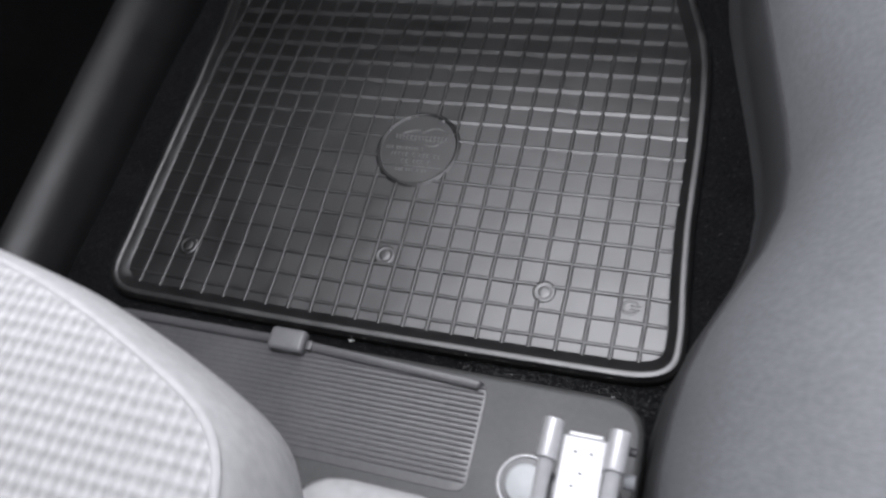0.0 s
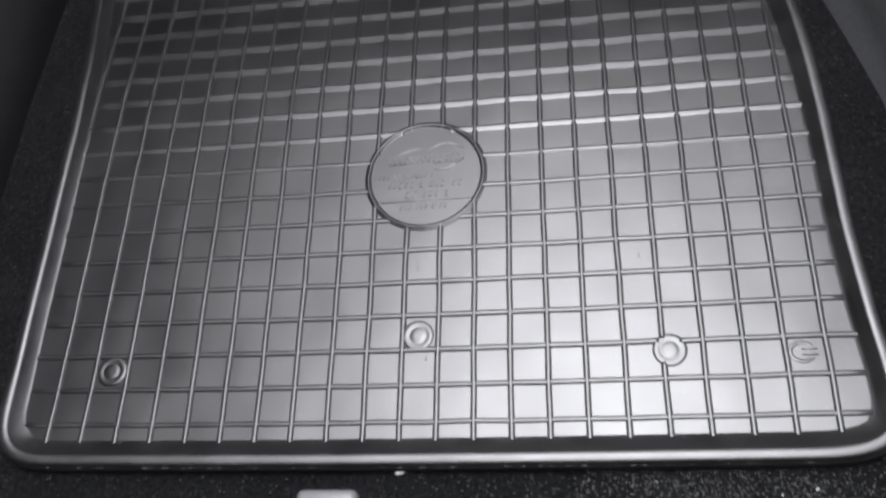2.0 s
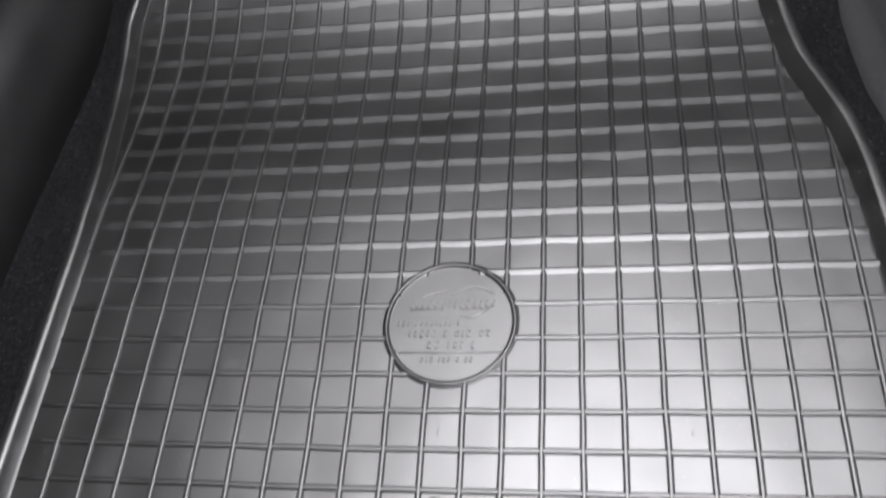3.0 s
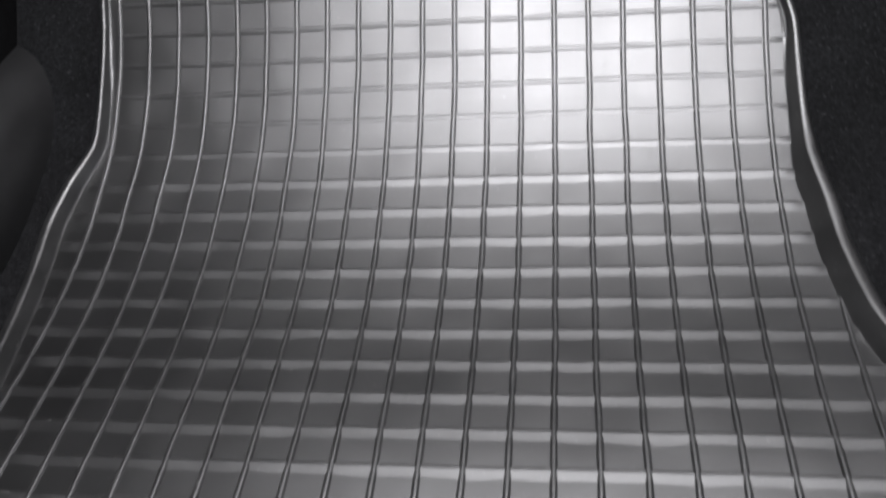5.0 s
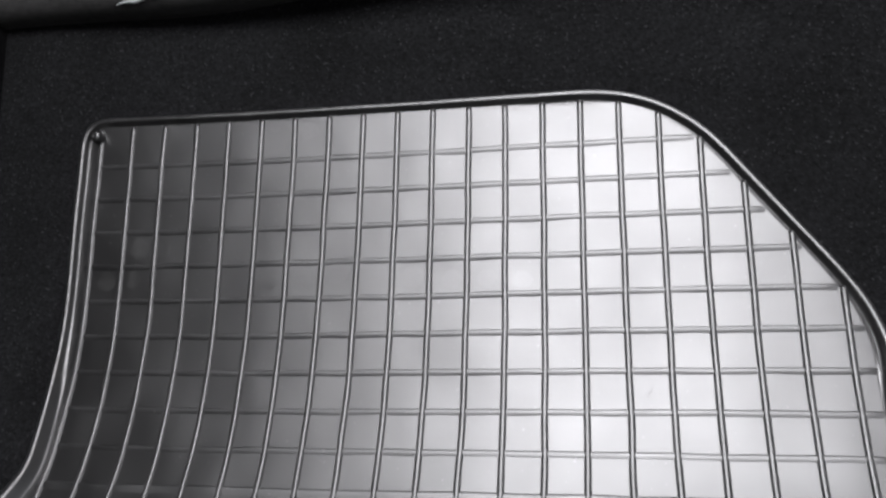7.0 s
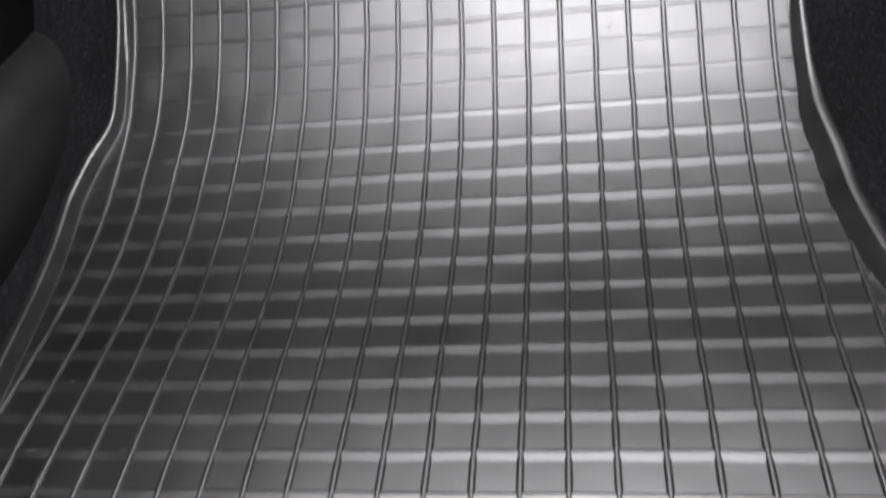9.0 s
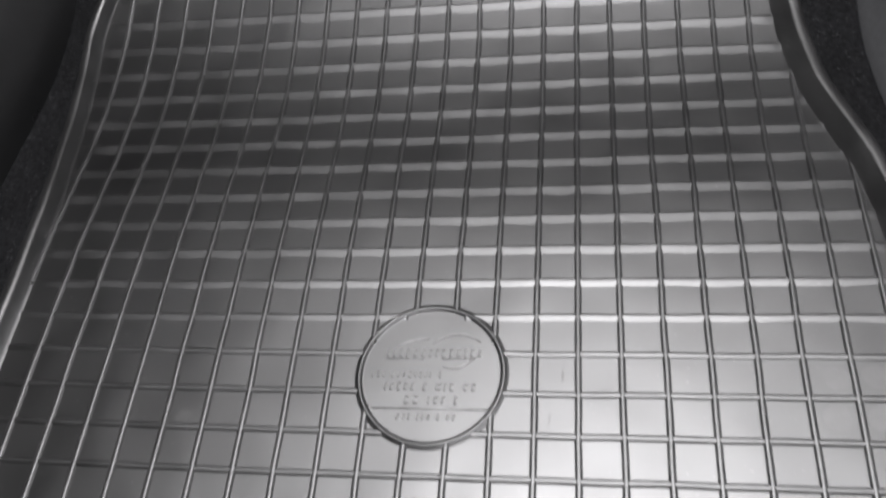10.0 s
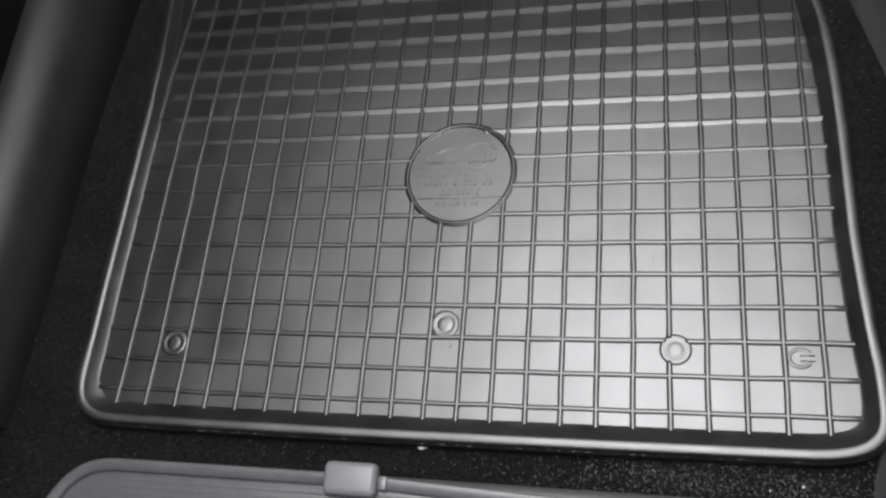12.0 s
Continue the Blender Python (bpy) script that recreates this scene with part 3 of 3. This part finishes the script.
side("trim_left", left_foot, [(0.0, -0.03)] + [(-0.052 * (1 - math.cos(radians(9 * k))), 0.058 * math.sin(radians(9 * k)) - 0.004) for k in range(11)],
     PLASTIC_LEDGE, -0.03, 0.62, "rounded dark plastic ledge along the side trim")
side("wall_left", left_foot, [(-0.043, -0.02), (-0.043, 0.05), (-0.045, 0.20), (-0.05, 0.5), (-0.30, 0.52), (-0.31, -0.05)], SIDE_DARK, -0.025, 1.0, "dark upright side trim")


def shell(name, bm, mat, label, category):
    return tagged(part(name, bm, mat, smooth=False), label, category, kind="structure")


# unseen cabin shell, added: lining open for the overhead lamp, sides, back and front
CEIL0, CEIL1 = 1.05, 1.09
OPEN_X, OPEN_Y = (-0.20, 0.38), (-0.12, 0.40)
shell("ceiling", joined([box(-0.80, OPEN_X[0], -1.0, 1.1, CEIL0, CEIL1), box(OPEN_X[1], 0.70, -1.0, 1.1, CEIL0, CEIL1),
                         box(OPEN_X[0], OPEN_X[1], -1.0, OPEN_Y[0], CEIL0, CEIL1), box(OPEN_X[0], OPEN_X[1], OPEN_Y[1], 1.1, CEIL0, CEIL1)]),
      LINING, "plain grey cabin lining, unseen, with an opening made for the lamp", "ceiling")
shell("wall_cabin_left", box(-0.84, -0.80, -1.0, 1.1, -0.05, CEIL1), LINING, "plain grey cabin side", "wall")
shell("wall_cabin_right", joined([box(0.66, 0.70, -0.14, 1.1, -0.05, CEIL1), box(0.66, 0.70, -1.0, -0.96, -0.05, CEIL1),
                                 box(0.66, 0.70, -0.96, -0.14, -0.05, 0.24), box(0.66, 0.70, -0.96, -0.14, 0.66, CEIL1)]),
      LINING, "plain grey cabin side, unseen, with an opening made for the side lamp", "wall")
shell("wall_back", box(-0.84, 0.70, -1.04, -1.0, -0.05, CEIL1), LINING, "plain grey cabin back", "wall")
# dark front and its overhang added unseen, to keep reflections and toe carpet dark
shell("wall_front", joined([box(-0.84, 0.70, 1.1, 1.14, -0.05, CEIL1), box(-0.80, 0.66, 0.62, 1.1, 0.50, 0.70)]), SIDE_DARK, "plain dark unseen cabin front, its overhang added to shade the footwell", "wall")


# ---- footwell kick panel under the dashboard, with a pale scuff ----
def kick_panel():
    rows = []
    for k in range(41):
        u = k / 40
        x = -0.42 + 0.46 * u
        z = 0.185 + 0.030 * smoothstep(0.45, 1.0, u) ** 1.5 + 0.004 * math.sin(u * 5)
        row = []
        for i in range(13):
            a = radians(-100 + 190 * i / 12)
            row.append(Vector((x, 0.675 - 0.040 * math.cos(a) - 0.012 * u, z + 0.020 + 0.020 * math.sin(a))))
        row += [Vector((x, 0.73, z + 0.05)), Vector((x, 0.80, z + 0.30)), Vector((x, 0.82, z + 0.30)), Vector((x, 0.80, z))]
        rows.append(row + row[:1])
    bm = sheet(rows)
    return bm


kick = tagged(new("kick_panel"), "dark felt-covered kick panel with a pale scuff", "kick panel")
part("panel", kick_panel(), FELT, kick)
scuff_rows = []
for k in range(15):
    u = k / 14
    w = 0.0013 * math.sin(math.pi * u) * (0.7 + 0.5 * noise.noise(Vector((u * 9, 0, 0)))) + 0.0002
    x, y, z = -0.207 + 0.034 * u, 0.6287 - 0.001 * u, 0.2060 + 0.0045 * u + 0.0006 * math.sin(u * 11)
    scuff_rows.append([Vector((x, y, z - w)), Vector((x, y - 0.0012, z)), Vector((x, y, z + w))])
part("scuff", sheet(scuff_rows), PALE, kick, "pale torn scuff")

# ---- storage tray in front of the seat ----
DECK = 0.055
tray = tagged(new("storage_tray"), "dark grey plastic storage tray lid with ridges before the seat", "storage tray")


def deck_outline():
    pts = [(-0.205, -0.60), (0.235, -0.60), (0.234, -0.0490), (-0.02, -0.0480), (-0.182, -0.0500), (-0.205, -0.085)]
    return even(rounded([Vector(p) for p in pts], {0: 0.02, 1: 0.02, 2: 0.026, 4: 0.022, 5: 0.03}), 0.004)


def slab(outline, z0, z1, edge, mat, parent, name, label=""):
    """A flat slab over a closed outline, with a rounded upper edge."""
    loops = [(inward(outline, 0.0), z0)]
    for k in range(5):
        a = math.pi / 2 * k / 4
        loops.append((inward(outline, edge * (1 - math.cos(a))), z1 - edge + edge * math.sin(a)))
    bm = sheet([[Vector((loop[i].x, loop[i].y, z)) for loop, z in loops] for i in range(len(outline))], closed=True)
    n = len(loops)
    bm.faces.new([v for k, v in enumerate(bm.verts) if k % n == n - 1])
    bmesh.ops.recalc_face_normals(bm, faces=bm.faces)
    return part(name, bm, mat, parent, label)


slab(deck_outline(), -0.012, DECK - 0.002, 0.005, PLASTIC_DECK, tray, "deck", "smooth dark deck")
lid_pts = [Vector(p) for p in ((-0.200, -0.128), (0.131, -0.128), (0.131, -0.0560), (-0.02, -0.0492), (-0.178, -0.0492), (-0.200, -0.080))]
lid_line = even(rounded(lid_pts, {0: 0.01, 1: 0.004, 2: 0.004, 4: 0.020, 5: 0.03}), 0.004)
lid = slab(lid_line, DECK - 0.006, DECK - 0.0016, 0.0004, PLASTIC_MID, tray, "lid", "ridged lid insert")
LIP = ((-0.0010, DECK - 0.004), (-0.0008, DECK + 0.0012), (-0.0003, DECK + 0.0019), (0.0006, DECK + 0.0020), (0.0048, DECK + 0.0014), (0.0056, DECK + 0.0008), (0.0059, DECK - 0.0030))
lip_loops = [(inward(lid_line, d), h) for d, h in LIP]
first = next(i for i in range(len(lid_line)) if lid_line[i].x < 0.129 and lid_line[i].y > -0.058)
lip_rows = [[Vector((loop[i].x, loop[i].y, h)) for loop, h in lip_loops] for i in range(first, len(lid_line))]
bm = sheet(lip_rows)
facing_up(bm)
for end in (0, len(lip_rows) - 1):
    bm.faces.new(bm.verts[:][end * len(LIP):(end + 1) * len(LIP)])
part("lip", bm, PLASTIC_MID, tray, "bevelled front lip of the lid")
for k in range(18):
    y = -0.0590 - 0.0036 * k
    rows = []
    for i in range(25):
        x = -0.150 + 0.279 * i / 24
        h = (0.0010 * smoothstep(-0.10, 0.10, x) + 0.0001) * (1 - 0.35 * smoothstep(4, 15, k)) + 0.00005
        rows.append([Vector((x, y - 0.0016, DECK - 0.0019)), Vector((x, y - 0.0003, DECK - 0.0016 + h)), Vector((x, y + 0.0003, DECK - 0.0016 + h)), Vector((x, y + 0.0012, DECK - 0.0019))])
    bm = sheet(rows)
    facing_up(bm)
    part("ridge", bm, PLASTIC_MID, lid)
part("grip_tab", box(-0.0325, -0.0045, -0.0598, -0.0430, DECK - 0.003, DECK + 0.0065, 0.0032, 4), PLASTIC_TAB, tray, "lighter grey grip tab")
part("catch", box(-0.0040, 0.0005, -0.0560, -0.0488, DECK - 0.003, DECK + 0.0030, 0.0008), PLASTIC_MID, tray)

# ---- seat rail fitting: two silver bars with sleeves, a plate between and a round dial ----
rail = tagged(new("seat_rail"), "silver metal seat rail fitting on the tray deck", "seat rail")
for x in (0.1900, 0.2255):
    bar = part("rail_bar", tube((x - 0.0008, -0.102, 0.130), (x - 0.003, -0.40, 0.130), 0.0042), STEEL, rail)
    part("sleeve", tube((x, -0.0882, 0.1305), (x - 0.0008, -0.1100, 0.1305), 0.0056, bevel=0.0008), STEEL, bar)
part("plate", box(0.1958, 0.2198, -0.40, -0.0945, 0.121, 0.1295, 0.0015), STEEL, rail)
part("plate_tongue", box(0.1985, 0.2170, -0.0948, -0.0920, 0.123, 0.1282, 0.0008), STEEL, rail)
for x, y in ((0.2035, -0.1010), (0.2120, -0.1010), (0.2078, -0.1120), (0.2045, -0.1190)):
    part("rivet", tube((x, y - 0.002, 0.1288), (x, y - 0.002, 0.1299), 0.0010, bevel=0.0003, sides=12), PLASTIC_GREY, rail)
for x in (0.1900, 0.2255):
    part("foot", box(x - 0.005, x + 0.003, -0.40, -0.116, DECK - 0.003, 0.1265, 0.001), PLASTIC_DARK, rail)


def ring(cx, cy, z, r, thick):
    """A round bead lying flat."""
    rows = []
    for k in range(49):
        a = 2 * math.pi * k / 48
        rows.append([Vector((cx + (r + thick * math.cos(b)) * math.cos(a), cy + (r + thick * math.cos(b)) * math.sin(a), z + thick * math.sin(b)))
                     for b in [2 * math.pi * q / 8 for q in range(9)]])
    return sheet(rows)


dial = part("dial", tube((0.1785, -0.1230, 0.100), (0.1785, -0.1230, 0.1165), 0.0163, bevel=0.0015, sides=40), PLASTIC_TAB, rail, "round grey dial")
part("dial_rim", ring(0.1785, -0.1230, 0.1165, 0.0150, 0.0010), STEEL, dial, "bright raised dial rim")
part("dial_face", tube((0.1790, -0.1235, 0.116), (0.1790, -0.1235, 0.1190), 0.0112, bevel=0.0010, sides=40), PALE, dial, "pale blue-grey dial face")
part("dial_stem", tube((0.1785, -0.1230, DECK - 0.003), (0.1785, -0.1230, 0.101), 0.008), PLASTIC_DARK, rail)
part("bolt", tube((0.2300, -0.1120, 0.122), (0.2360, -0.1120, 0.122), 0.0042, bevel=0.0006), PLASTIC_GREY, rail, "grey bolt head")
part("bolt", tube((0.2300, -0.0960, 0.121), (0.2345, -0.0960, 0.121), 0.0024, bevel=0.0004), PLASTIC_DARK, rail, "small dark bolt")

# ---- seat ----
seat = tagged(new("car_seat"), "light grey woven fabric car seat cushion with a welted edge", "car seat")
SEAT_FRONT = [(0.157, -0.75), (0.157, -0.190), (0.1545, -0.175), (0.147, -0.1615), (0.138, -0.155), (0.121, -0.147), (0.095, -0.1362), (0.068, -0.1272), (0.041, -0.1210), (0.012, -0.1158), (-0.20, -0.100), (-0.50, -0.095),
              (-0.50, -0.75)]
seat_plan = even([Vector(p) for p in SEAT_FRONT], 0.006)
top_loops = [(0.050, 0.300), (0.020, 0.304), (0.006, 0.318), (0.000, 0.335), (0.000, 0.350), (0.0015, 0.364), (0.0034, 0.373), (0.0060, 0.3780), (0.0085, 0.3790), (0.0110, 0.3796)]
seat_loops = [(inward(seat_plan, d), z) for d, z in top_loops]
MID = Vector((-0.17, -0.43))
for k, z in ((0.03, 0.3812), (0.08, 0.3832), (0.16, 0.3855), (0.4, 0.3880)):
    seat_loops.append(([p.lerp(MID, k) for p in seat_loops[len(top_loops) - 1][0]], z))
SPLIT = 8
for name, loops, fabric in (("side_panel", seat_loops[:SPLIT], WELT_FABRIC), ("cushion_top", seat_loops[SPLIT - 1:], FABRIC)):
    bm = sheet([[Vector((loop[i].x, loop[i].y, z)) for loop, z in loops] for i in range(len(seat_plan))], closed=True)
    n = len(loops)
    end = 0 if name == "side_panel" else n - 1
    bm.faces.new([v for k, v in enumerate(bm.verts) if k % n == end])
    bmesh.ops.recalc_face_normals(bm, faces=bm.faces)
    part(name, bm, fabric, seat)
welt = inward(seat_plan, 0.0064)
welt_rows = [[Vector((p.x + 0.0011 * math.cos(a), p.y + 0.0011 * math.cos(a), 0.3775 + 0.0014 * math.sin(a))) for a in [2 * math.pi * q / 8 for q in range(9)]] for p in welt]
part("welt", sheet(welt_rows, closed=True), WELT_FABRIC, seat)
part("seat_base", box(-0.44, 0.10, -0.72, -0.23, DECK - 0.003, 0.305, 0.01), PLASTIC_DARK, seat)
part("side_cover", box(0.100, 0.180, -0.33, -0.1535, 0.19, 0.251, 0.024, 5), WELT_FABRIC, seat, "pale rounded side cover")

# ---- crumbs on the carpet ----
def crumb(cx, cs, length, width, turn, label):
    """A small irregular chip with a bent, pointed end, lying on the carpet."""
    ca, sa = math.cos(turn), math.sin(turn)
    loops = []
    for k in range(6):
        u = k / 5
        w = width * (0.35 + 0.65 * math.sin(math.pi * (0.25 + 0.7 * u)))
        a, bend = (u - 0.5) * length, 0.22 * length * (u - 0.4) ** 2
        loops.append([(a, bend - w / 2, 0.0), (a, bend - w / 3, 0.55 * width), (a, bend + w / 3, 0.6 * width), (a, bend + w / 2, 0.0)])
    rows = [[on_floor(cx + ca * a - sa * b, cs + sa * a + ca * b, -0.0063 + h) for a, b, h in loop] for loop in loops]
    bm = sheet(rows)
    facing_up(bm)
    for end in (0, 5):
        bm.faces.new(bm.verts[:][end * 4:(end + 1) * 4])
    return tagged(part("crumb", bm, PAPER), label, "crumb", "crumbs on the carpet")


crumb(0.0015, -0.0250, 0.0070, 0.0022, radians(14), "small white crumb lying on the dark carpet")
rng = random.Random(5)
for k in range(7):
    crumb(rng.uniform(0.13, 0.21), -0.0285 - rng.uniform(0.0, 0.010), rng.uniform(0.0010, 0.0018), 0.0008, rng.uniform(0, 3), "tiny pale grit crumb on the dark carpet")

# pale dust before the tray and beside the mat, partly standing in for light
dust = bmesh.new()
for k in range(2600):
    if k % 3:
        x, v = 0.165 + rng.gauss(0, 0.055), -0.0365 + rng.gauss(0, 0.009)
    else:
        x, v = rng.uniform(-0.20, 0.29), rng.uniform(-0.05, 0.02)
    if not -0.22 < x < 0.29 or not -0.055 < v < 0.06:
        continue
    size, turn = rng.uniform(0.00018, 0.00050), rng.uniform(0, 6.3)
    dust.faces.new([dust.verts.new(on_floor(x + size * math.cos(turn + q) * w, v + size * math.sin(turn + q) * w, -0.0049)) for q, w in ((0, 1.0), (1.7, 0.6), (3.0, 1.3), (4.6, 0.7))])
facing_up(dust)
tagged(part("carpet_dust_light", dust, SCUFF, floor, "pale dust flecks in the carpet, partly standing in for light"), kind="stuff")
